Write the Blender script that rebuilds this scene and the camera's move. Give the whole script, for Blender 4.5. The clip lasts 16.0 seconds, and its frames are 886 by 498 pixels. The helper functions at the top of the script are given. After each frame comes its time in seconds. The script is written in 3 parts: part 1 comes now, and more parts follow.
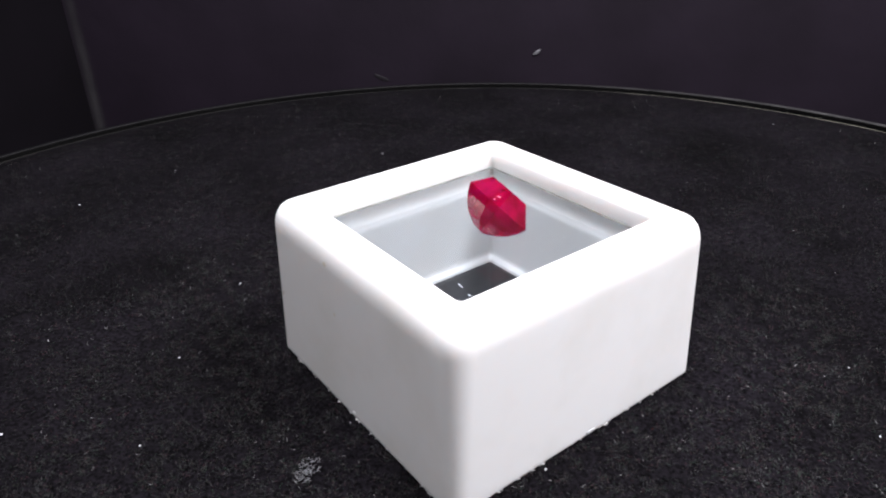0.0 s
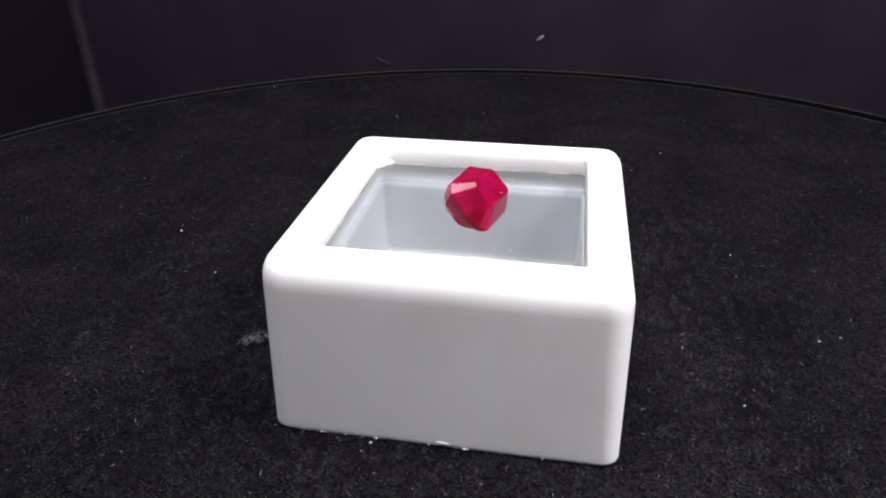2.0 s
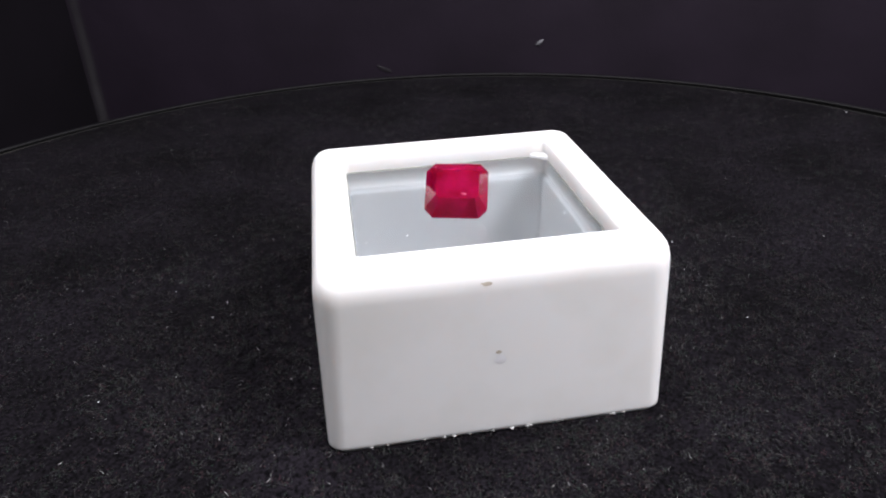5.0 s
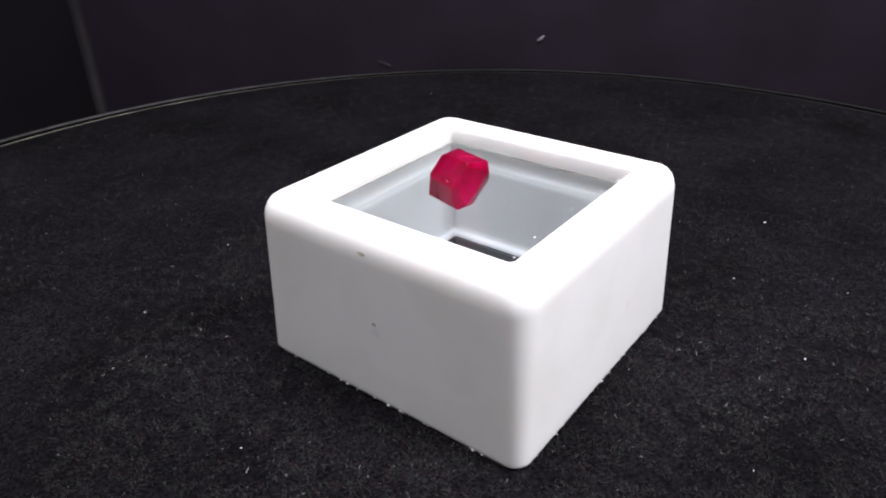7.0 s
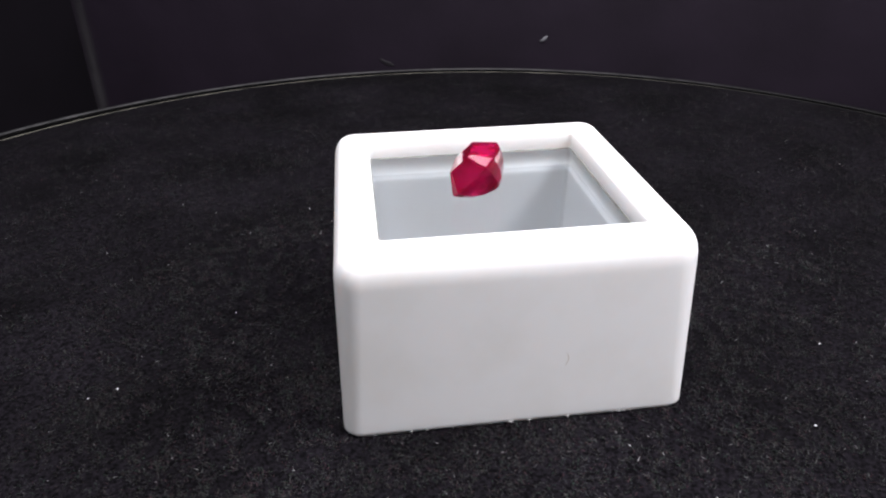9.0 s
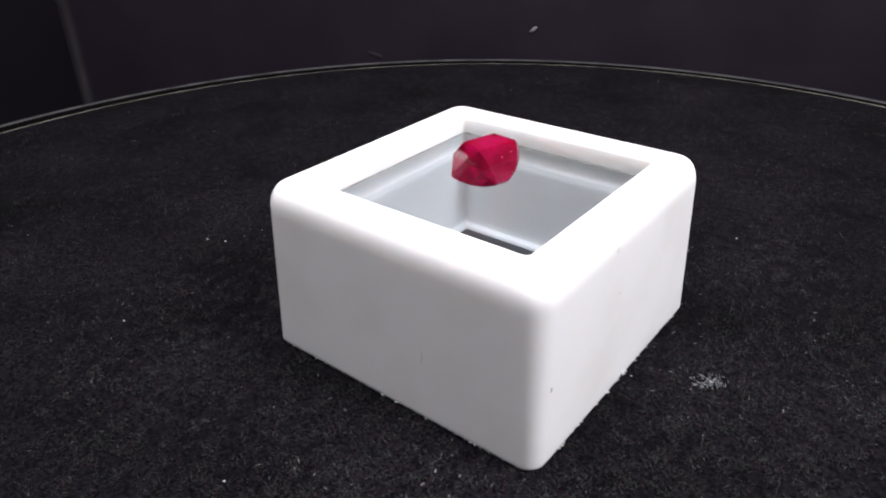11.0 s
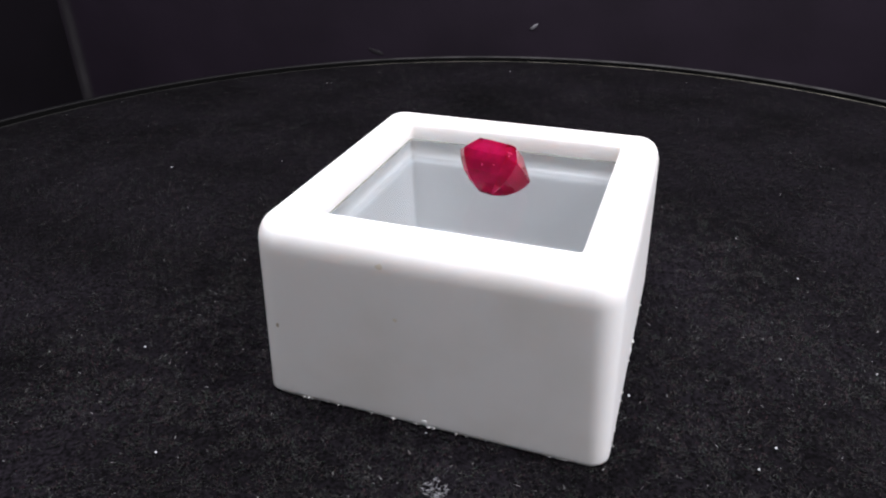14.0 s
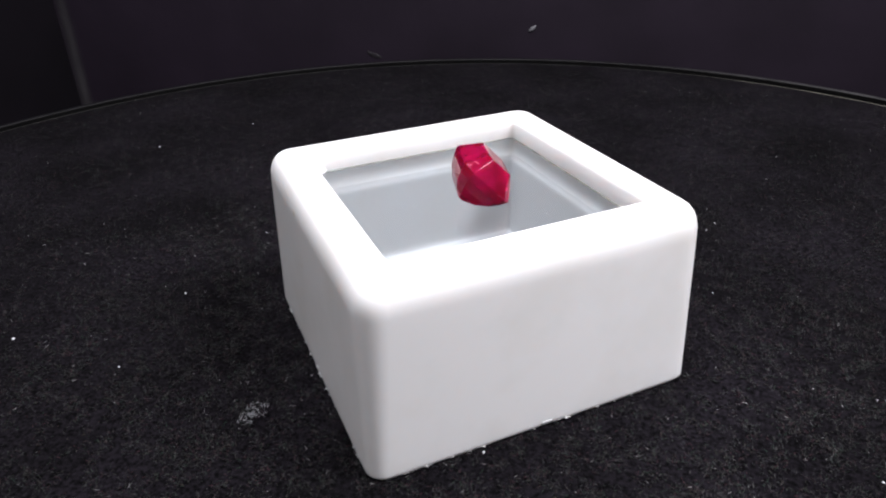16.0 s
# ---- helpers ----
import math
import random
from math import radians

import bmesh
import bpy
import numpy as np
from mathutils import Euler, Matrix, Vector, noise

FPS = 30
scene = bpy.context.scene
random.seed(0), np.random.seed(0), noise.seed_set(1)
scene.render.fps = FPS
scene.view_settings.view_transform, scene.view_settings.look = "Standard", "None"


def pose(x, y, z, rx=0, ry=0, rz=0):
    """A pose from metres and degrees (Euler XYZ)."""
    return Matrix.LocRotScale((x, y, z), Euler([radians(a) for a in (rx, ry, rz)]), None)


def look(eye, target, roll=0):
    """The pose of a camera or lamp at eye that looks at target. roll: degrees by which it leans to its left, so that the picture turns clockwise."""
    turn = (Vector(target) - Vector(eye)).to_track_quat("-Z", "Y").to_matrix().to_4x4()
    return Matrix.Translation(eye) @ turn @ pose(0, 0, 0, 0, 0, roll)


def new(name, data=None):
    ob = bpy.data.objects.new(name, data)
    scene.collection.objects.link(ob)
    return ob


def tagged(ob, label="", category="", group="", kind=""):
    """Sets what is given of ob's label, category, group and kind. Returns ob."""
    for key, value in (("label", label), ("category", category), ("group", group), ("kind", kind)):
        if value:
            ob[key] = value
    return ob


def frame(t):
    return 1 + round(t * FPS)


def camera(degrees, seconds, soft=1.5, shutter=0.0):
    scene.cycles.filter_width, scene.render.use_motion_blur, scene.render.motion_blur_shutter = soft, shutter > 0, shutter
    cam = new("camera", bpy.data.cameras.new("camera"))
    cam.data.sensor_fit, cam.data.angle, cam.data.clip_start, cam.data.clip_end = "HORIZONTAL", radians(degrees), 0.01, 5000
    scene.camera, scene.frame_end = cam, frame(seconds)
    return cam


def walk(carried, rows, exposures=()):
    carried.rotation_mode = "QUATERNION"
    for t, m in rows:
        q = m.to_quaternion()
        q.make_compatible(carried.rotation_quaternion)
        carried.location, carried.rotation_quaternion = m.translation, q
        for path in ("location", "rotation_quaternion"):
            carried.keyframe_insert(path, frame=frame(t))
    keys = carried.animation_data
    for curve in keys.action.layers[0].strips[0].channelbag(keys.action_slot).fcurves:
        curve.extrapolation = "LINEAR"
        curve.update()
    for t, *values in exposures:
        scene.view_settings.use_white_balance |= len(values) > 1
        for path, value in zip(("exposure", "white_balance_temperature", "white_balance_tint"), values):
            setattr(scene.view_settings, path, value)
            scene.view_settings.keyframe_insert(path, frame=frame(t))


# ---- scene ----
LENS = 64.53
PATH = [
    (0.0, -0.00057, -0.08007, 0.05839, 61.799, 1.277, 2.387),
    (0.5, -0.00038, -0.07967, 0.05833, 61.414, 1.202, 2.380),
    (1.0, -0.00018, -0.07939, 0.05831, 61.064, 0.980, 2.572),
    (1.5, -0.00011, -0.07912, 0.05827, 60.798, 0.746, 2.654),
    (2.0, -0.00010, -0.07903, 0.05824, 60.622, 0.614, 2.861),
    (2.5, -0.00004, -0.07931, 0.05830, 60.631, 0.754, 2.861),
    (3.0, -0.00002, -0.07972, 0.05848, 60.782, 1.097, 2.885),
    (3.5, 0.00002, -0.07995, 0.05852, 60.949, 1.549, 2.680),
    (6.0, 0.00035, -0.07988, 0.05730, 61.282, 1.727, 2.677),
    (6.5, 0.00034, -0.07968, 0.05736, 61.091, 1.513, 2.685),
    (7.0, 0.00035, -0.07937, 0.05725, 60.968, 1.245, 2.866),
    (7.5, 0.00031, -0.07921, 0.05698, 61.034, 0.990, 2.993),
    (8.0, 0.00016, -0.07914, 0.05667, 61.140, 0.750, 3.168),
    (8.5, 0.00014, -0.07912, 0.05639, 61.200, 0.666, 3.138),
    (9.0, 0.00003, -0.07909, 0.05611, 61.149, 0.674, 3.157),
    (11.5, 0.00011, -0.07827, 0.05532, 60.538, 1.048, 2.059),
    (12.0, 0.00017, -0.07823, 0.05533, 60.484, 1.096, 2.039),
    (12.5, 0.00017, -0.07831, 0.05526, 60.401, 1.156, 2.046),
    (13.0, 0.00023, -0.07850, 0.05534, 60.364, 1.039, 2.191),
    (13.5, 0.00026, -0.07843, 0.05522, 60.372, 0.946, 2.185),
    (14.0, 0.00037, -0.07818, 0.05503, 60.447, 0.768, 2.394),
    (14.5, 0.00049, -0.07804, 0.05485, 60.572, 0.744, 2.481),
    (15.0, 0.00067, -0.07804, 0.05474, 60.673, 0.754, 2.520),
    (15.5, 0.00059, -0.07777, 0.05466, 60.675, 0.993, 2.366),
    (16.0, 0.00059, -0.07762, 0.05463, 60.705, 1.265, 2.201),
]
TURN = [
    (0.0, -0.00), (0.5, -11.45), (1.0, -23.40), (1.5, -34.99), (2.0, -46.88), (2.5, -58.60),
    (3.0, -70.63), (3.5, -82.25), (4.0, -93.98), (4.5, -105.71), (5.0, -117.44), (5.5, -129.17),
    (6.0, -140.90), (6.5, -152.39), (7.0, -164.06), (7.5, -175.30), (8.0, -186.55), (8.5, -197.64),
    (9.0, -209.00), (9.5, -220.61), (10.0, -232.21), (10.5, -243.82), (11.0, -255.43), (11.5, -267.03),
    (12.0, -279.00), (12.5, -290.94), (13.0, -303.15), (13.5, -314.88), (14.0, -326.80), (14.5, -338.39),
    (15.0, -350.22), (15.5, -361.68), (16.0, -373.41),
]
BX, BY, BYAW = -0.00011, -0.00201, -50.47
OX, OY = 0.00000, -0.00006
GX, GY = 0.00209, -0.00210
cam = camera(LENS, 16.0, soft=2.1)
walk(cam, [(t, pose(x, y, z, rx, ry, rz)) for t, x, y, z, rx, ry, rz in PATH],
     exposures=[(0.0, 0.13), (0.5, 0.07), (1.0, 0.0), (9.0, 0.0), (12.5, -0.03), (14.0, -0.08), (16.0, -0.10)])

# ---- light: a dark booth, open to a dim room in front and on the right; one broad lamp overhead, one smaller to the right ----
world = bpy.data.worlds.new("room_light")
scene.world = world
world.use_nodes = True
world.node_tree.nodes["Background"].inputs[0].default_value = (1.0, 0.97, 1.03, 1)
world.node_tree.nodes["Background"].inputs[1].default_value = 0.29


def area_lamp(name, eye, target, size_x, size_y, watts, color):
    data = bpy.data.lights.new(name, "AREA")
    data.shape, data.size, data.size_y = "RECTANGLE", size_x, size_y
    data.energy, data.color = watts, color
    ob = new(name, data)
    ob.matrix_world = look(eye, target)
    return ob


area_lamp("booth_lamp", (-0.045, -0.005, 0.34), (0.0, 0.0, 0.0), 0.18, 0.12, 1.72, (1.0, 0.972, 1.032))
area_lamp("side_lamp", (0.192, -0.056, 0.275), (0.0, 0.0, 0.02), 0.09, 0.11, 1.66, (1.0, 0.972, 1.032))


# ---- materials ----
def material(name):
    m = bpy.data.materials.new(name)
    m.use_nodes = True
    return m, m.node_tree.nodes, m.node_tree.links, m.node_tree.nodes["Principled BSDF"]


def noise_color(nodes, links, target, scale, low, high, detail=4.0, at=(0.35, 0.65)):
    coord = nodes.new("ShaderNodeTexCoord")
    tex = nodes.new("ShaderNodeTexNoise")
    tex.inputs["Scale"].default_value, tex.inputs["Detail"].default_value = scale, detail
    ramp = nodes.new("ShaderNodeValToRGB")
    ramp.color_ramp.elements[0].position, ramp.color_ramp.elements[1].position = at
    ramp.color_ramp.elements[0].color = (*low, 1)
    ramp.color_ramp.elements[1].color = (*high, 1)
    links.new(coord.outputs["Object"], tex.inputs["Vector"])
    links.new(tex.outputs["Fac"], ramp.inputs["Fac"])
    if target is not None:
        links.new(ramp.outputs["Color"], target)
    return coord, tex, ramp


def bump(nodes, links, bsdf, coord, scale, distance, strength, detail=3.0):
    tex = nodes.new("ShaderNodeTexNoise")
    tex.inputs["Scale"].default_value, tex.inputs["Detail"].default_value = scale, detail
    b = nodes.new("ShaderNodeBump")
    b.inputs["Strength"].default_value, b.inputs["Distance"].default_value = strength, distance
    links.new(coord.outputs["Object"], tex.inputs["Vector"])
    links.new(tex.outputs["Fac"], b.inputs["Height"])
    links.new(b.outputs["Normal"], bsdf.inputs["Normal"])


def felt_material():
    m, n, l, b = material("black_felt")
    coord, tex, ramp = noise_color(n, l, None, 2200, (0.0006, 0.0005, 0.0008), (0.0074, 0.0063, 0.0084))
    wide = n.new("ShaderNodeTexNoise")
    wide.inputs["Scale"].default_value, wide.inputs["Detail"].default_value = 45, 4
    l.new(coord.outputs["Object"], wide.inputs["Vector"])
    amount = n.new("ShaderNodeMapRange")
    for key, value in (("From Min", 0.3), ("From Max", 0.7), ("To Min", 0.45), ("To Max", 1.55)):
        amount.inputs[key].default_value = value
    l.new(wide.outputs["Fac"], amount.inputs["Value"])
    mul = n.new("ShaderNodeVectorMath")
    mul.operation = "SCALE"
    l.new(ramp.outputs["Color"], mul.inputs[0])
    l.new(amount.outputs["Result"], mul.inputs["Scale"])
    l.new(mul.outputs["Vector"], b.inputs["Base Color"])
    b.inputs["Roughness"].default_value = 0.95
    b.inputs["Specular IOR Level"].default_value = 0.05
    bump(n, l, b, coord, 3200, 0.0004, 0.7)
    return m


def fibre_material():
    m, n, l, b = material("felt_fibre")
    geo = n.new("ShaderNodeNewGeometry")
    ramp = n.new("ShaderNodeValToRGB")
    e = ramp.color_ramp.elements
    e[0].position, e[0].color = 0.0, (0.0016, 0.0014, 0.0018, 1)
    e[1].position, e[1].color = 1.0, (0.20, 0.20, 0.205, 1)
    tones = ((0.30, (0.0022, 0.0020, 0.0025)), (0.46, (0.0042, 0.0039, 0.0045)), (0.56, (0.018, 0.0065, 0.0095)), (0.66, (0.0068, 0.0150, 0.0105)),
             (0.76, (0.0145, 0.0125, 0.0105)), (0.86, (0.0125, 0.0135, 0.0155)), (0.96, (0.0175, 0.018, 0.0175)), (0.994, (0.040, 0.040, 0.039)))
    for at, c in tones:
        e.new(at).color = (*c, 1)
    l.new(geo.outputs["Random Per Island"], ramp.inputs["Fac"])
    # dusty and cleaner areas of the cloth
    coord = n.new("ShaderNodeTexCoord")
    dusty = n.new("ShaderNodeTexNoise")
    dusty.inputs["Scale"].default_value, dusty.inputs["Detail"].default_value = 38, 3
    l.new(coord.outputs["Object"], dusty.inputs["Vector"])
    amount = n.new("ShaderNodeMapRange")
    for key, value in (("From Min", 0.36), ("From Max", 0.68), ("To Min", 0.85), ("To Max", 2.1)):
        amount.inputs[key].default_value = value
    l.new(dusty.outputs["Fac"], amount.inputs["Value"])
    mul = n.new("ShaderNodeVectorMath")
    mul.operation = "SCALE"
    l.new(ramp.outputs["Color"], mul.inputs[0])
    l.new(amount.outputs["Result"], mul.inputs["Scale"])
    l.new(mul.outputs["Vector"], b.inputs["Base Color"])
    b.inputs["Roughness"].default_value = 0.6
    b.inputs["Specular IOR Level"].default_value = 0.15
    return m


def plain(name, color, rough, spec=0.5, spread=0.06, scale=60, metal=0.0, relief=0.0, relief_scale=500):
    m, n, l, b = material(name)
    low = tuple(c * (1 - spread) for c in color)
    high = tuple(min(1, c * (1 + spread)) for c in color)
    coord, tex, ramp = noise_color(n, l, b.inputs["Base Color"], scale, low, high)
    b.inputs["Roughness"].default_value = rough
    b.inputs["Specular IOR Level"].default_value = spec
    b.inputs["Metallic"].default_value = metal
    if relief:
        bump(n, l, b, coord, relief_scale, relief, 0.5)
    return m


def pane_material():
    m, n, l, b = material("clear_pane")
    n.remove(b)
    out = n["Material Output"]
    clear = n.new("ShaderNodeBsdfTransparent")
    clear.inputs[0].default_value = (0.868, 0.897, 0.917, 1)
    gloss = n.new("ShaderNodeBsdfGlossy")
    gloss.inputs["Roughness"].default_value = 0.02
    fres = n.new("ShaderNodeFresnel")
    fres.inputs["IOR"].default_value = 1.45
    mix = n.new("ShaderNodeMixShader")
    l.new(fres.outputs[0], mix.inputs[0])
    l.new(clear.outputs[0], mix.inputs[1])
    l.new(gloss.outputs[0], mix.inputs[2])
    l.new(mix.outputs[0], out.inputs["Surface"])
    return m


def clear_material():
    """The far faces of the pane, which only let light through."""
    m, n, l, b = material("pane_underside")
    n.remove(b)
    clear = n.new("ShaderNodeBsdfTransparent")
    clear.inputs[0].default_value = (0.985, 0.99, 0.995, 1)
    l.new(clear.outputs[0], n["Material Output"].inputs["Surface"])
    return m


def ruby_material():
    """Red crystal: clear glass body, cloudy streaks inside, and a little light let straight through."""
    m, n, l, b = material("ruby")
    coord, tex, ramp = noise_color(n, l, b.inputs["Base Color"], 380, (0.33, 0.0009, 0.033), (0.58, 0.005, 0.095), 5.0)
    b.inputs["Roughness"].default_value = 0.03
    b.inputs["IOR"].default_value = 1.76
    b.inputs["Specular IOR Level"].default_value = 0.3
    b.inputs["Specular Tint"].default_value = (0.26, 0.17, 0.20, 1)
    b.inputs["Transmission Weight"].default_value = 0.66
    b.inputs["Subsurface Weight"].default_value = 0.65
    b.inputs["Subsurface Radius"].default_value = (1.0, 0.04, 0.16)
    b.inputs["Subsurface Scale"].default_value = 0.0025
    clear = n.new("ShaderNodeBsdfTransparent")
    clear.inputs[0].default_value = (0.95, 0.42, 0.50, 1)
    mix = n.new("ShaderNodeMixShader")
    mix.inputs[0].default_value = 0.06
    l.new(b.outputs[0], mix.inputs[1])
    l.new(clear.outputs[0], mix.inputs[2])
    l.new(mix.outputs[0], n["Material Output"].inputs["Surface"])
    return m


def worn_sheen_ring(name, dull, worn, rough, spec):
    """A ring paler along one part of its round: rubbing, and lamp sheen put into the colour."""
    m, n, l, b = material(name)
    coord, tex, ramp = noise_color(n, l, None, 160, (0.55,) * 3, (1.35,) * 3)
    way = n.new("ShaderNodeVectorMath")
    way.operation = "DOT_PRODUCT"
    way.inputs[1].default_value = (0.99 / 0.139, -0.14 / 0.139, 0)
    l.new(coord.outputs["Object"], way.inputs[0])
    rub_sheen = n.new("ShaderNodeValToRGB")
    e = rub_sheen.color_ramp.elements
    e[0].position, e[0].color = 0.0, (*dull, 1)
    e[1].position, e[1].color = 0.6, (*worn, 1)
    l.new(way.outputs["Value"], rub_sheen.inputs["Fac"])
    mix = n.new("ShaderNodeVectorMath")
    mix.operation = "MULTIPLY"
    l.new(rub_sheen.outputs["Color"], mix.inputs[0])
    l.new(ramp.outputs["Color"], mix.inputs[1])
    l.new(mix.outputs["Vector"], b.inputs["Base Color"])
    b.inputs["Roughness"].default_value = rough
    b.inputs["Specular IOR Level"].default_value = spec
    return m


def streak_material():
    """A streak of painted sheen that fades out at its sides and ends."""
    m, n, l, b = material("sheen_streak")
    coord, tex, ramp = noise_color(n, l, b.inputs["Base Color"], 90, (0.021, 0.0196, 0.0218), (0.035, 0.033, 0.036))
    b.inputs["Roughness"].default_value = 0.6
    part_xy = n.new("ShaderNodeSeparateXYZ")
    l.new(coord.outputs["UV"], part_xy.inputs[0])
    soft = []
    for k in ("X", "Y"):
        r = n.new("ShaderNodeValToRGB")
        r.color_ramp.interpolation = "EASE"
        e = r.color_ramp.elements
        e[0].position, e[0].color = 0.0, (0, 0, 0, 1)
        if k == "X":
            e[1].position, e[1].color = 1.0, (0, 0, 0, 1)
            e.new(0.55).color = (1, 1, 1, 1)
        else:
            e[0].color = (1, 1, 1, 1)
            e[1].position, e[1].color = 1.0, (0, 0, 0, 1)
            e.new(0.30).color = (0.65, 0.65, 0.65, 1)
            e.new(0.60).color = (0.25, 0.25, 0.25, 1)
        l.new(part_xy.outputs[k], r.inputs["Fac"])
        soft.append(r)
    mul = n.new("ShaderNodeMath")
    mul.operation = "MULTIPLY"
    l.new(soft[0].outputs["Color"], mul.inputs[0])
    l.new(soft[1].outputs["Color"], mul.inputs[1])
    l.new(mul.outputs[0], b.inputs["Alpha"])
    return m


FELT = felt_material()
FIBRE = fibre_material()
WHITE = plain("white_plastic", (0.84, 0.835, 0.835), 0.38, 0.4, 0.02, 90, relief=0.00002, relief_scale=500)
# slight yellowing in soft blotches
for ramp_node in [k for k in WHITE.node_tree.nodes if k.type == "VALTORGB"]:
    ramp_node.color_ramp.elements[0].color = (0.79, 0.784, 0.763, 1)
    ramp_node.color_ramp.elements[1].color = (0.842, 0.842, 0.836, 1)
    ramp_node.color_ramp.elements[0].position, ramp_node.color_ramp.elements[1].position = 0.30, 0.56
shell_bsdf = WHITE.node_tree.nodes["Principled BSDF"]
shell_bsdf.inputs["Subsurface Weight"].default_value = 0.55
shell_bsdf.inputs["Subsurface Radius"].default_value = (1.0, 0.92, 0.88)
shell_bsdf.inputs["Subsurface Scale"].default_value = 0.0025
GREYISH = plain("scuffed_plastic", (0.50, 0.45, 0.37), 0.6, 0.3, 0.25, 900)
STAIN = plain("faint_stain", (0.74, 0.70, 0.60), 0.4, 0.3, 0.05, 1500)
PALE = plain("pale_dent", (0.78, 0.78, 0.80), 0.3, 0.5, 0.02, 900)
SEAL = plain("grey_seal", (0.20, 0.21, 0.19), 0.6, 0.3, 0.4, 700)
DARK_GLASS = plain("dark_base_panel", (0.012, 0.013, 0.015), 0.06, 0.6, 0.5, 300)
PANE = pane_material()
CLEAR = clear_material()
RUBY = ruby_material()
# felt edge and rim: second colour holds wear plus painted lamp sheen
EDGE = worn_sheen_ring("pale_felt_edge", (0.008, 0.0078, 0.007), (0.125, 0.120, 0.098), 0.8, 0.2)
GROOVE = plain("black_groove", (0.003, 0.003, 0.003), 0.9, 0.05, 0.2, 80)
RIM = worn_sheen_ring("black_rim_plastic", (0.0042, 0.0040, 0.0046), (0.036, 0.0355, 0.036), 0.5, 0.12)
STREAK = streak_material()
WALL = plain("black_booth_board", (0.0102, 0.0069, 0.0121), 0.6, 0.18, 0.16, 30, relief=0.0004, relief_scale=120)
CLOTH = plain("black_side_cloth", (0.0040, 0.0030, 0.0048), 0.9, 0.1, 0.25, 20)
SEAM = plain("scuffed_seam", (0.0115, 0.0100, 0.0125), 0.45, 0.4, 0.3, 60)
LINT = plain("pale_lint", (0.62, 0.63, 0.66), 0.8, 0.2, 0.15, 900)
FLAW = plain("chipped_crystal", (0.72, 0.22, 0.30), 0.25, 0.5, 0.15, 900)
CHIP = plain("grey_chip", (0.11, 0.11, 0.12), 0.7, 0.2, 0.3, 900)
GREYLINT = plain("grey_lint", (0.19, 0.195, 0.205), 0.8, 0.2, 0.2, 900)


# ---- helpers of this scene ----
def mesh_object(name, bm, mat, parent=None, label="", smooth=False):
    me = bpy.data.meshes.new(name)
    bm.normal_update()
    bm.to_mesh(me)
    bm.free()
    me.materials.append(mat)
    for p in me.polygons:
        p.use_smooth = smooth
    ob = new(name, me)
    if parent is not None:
        ob.parent = parent
    if label:
        tagged(ob, label)
    return ob


part = mesh_object


def box_bm(x0, x1, y0, y1, z0, z1, bevel=0.0):
    bm = bmesh.new()
    bmesh.ops.create_cube(bm, size=1, matrix=Matrix.LocRotScale(
        ((x0 + x1) / 2, (y0 + y1) / 2, (z0 + z1) / 2), None, (x1 - x0, y1 - y0, z1 - z0)))
    if bevel:
        bmesh.ops.bevel(bm, geom=bm.edges[:], offset=bevel, segments=2, affect="EDGES")
    return bm


def rounded_square(half, r, z, steps=6, shift=(0.0, 0.0)):
    out = []
    r = max(r, 0.00005)
    for k, (sx, sy) in enumerate(((1, 1), (-1, 1), (-1, -1), (1, -1))):
        for i in range(steps + 1):
            a = math.pi / 2 * (k + i / steps)
            out.append((shift[0] + sx * (half - r) + r * math.cos(a), shift[1] + sy * (half - r) + r * math.sin(a), z))
    return out


def skin(bm, loops, close_first=False, close_last=False):
    rings = [[bm.verts.new(p) for p in loop] for loop in loops]
    for a, b in zip(rings, rings[1:]):
        for i in range(len(a)):
            j = (i + 1) % len(a)
            bm.faces.new((a[i], a[j], b[j], b[i]))
    if close_first:
        bm.faces.new(rings[0][::-1])
    if close_last:
        bm.faces.new(rings[-1])
    bmesh.ops.recalc_face_normals(bm, faces=bm.faces[:])
    return rings


def lathe(profile, steps, closed=True):
    """A ring or disc turned round z from (radius, height) pairs."""
    bm = bmesh.new()
    rings = []
    for r, z in profile:
        rings.append([bm.verts.new((r * math.cos(2 * math.pi * i / steps), r * math.sin(2 * math.pi * i / steps), z))
                      for i in range(steps)])
    pairs = list(zip(rings, rings[1:])) + ([(rings[-1], rings[0])] if closed else [])
    for a, b in pairs:
        for i in range(steps):
            j = (i + 1) % steps
            bm.faces.new((a[i], a[j], b[j], b[i]))
    return bm


# ---- the booth ----
WALL_Y, CORNER_X = 0.175, -0.1476


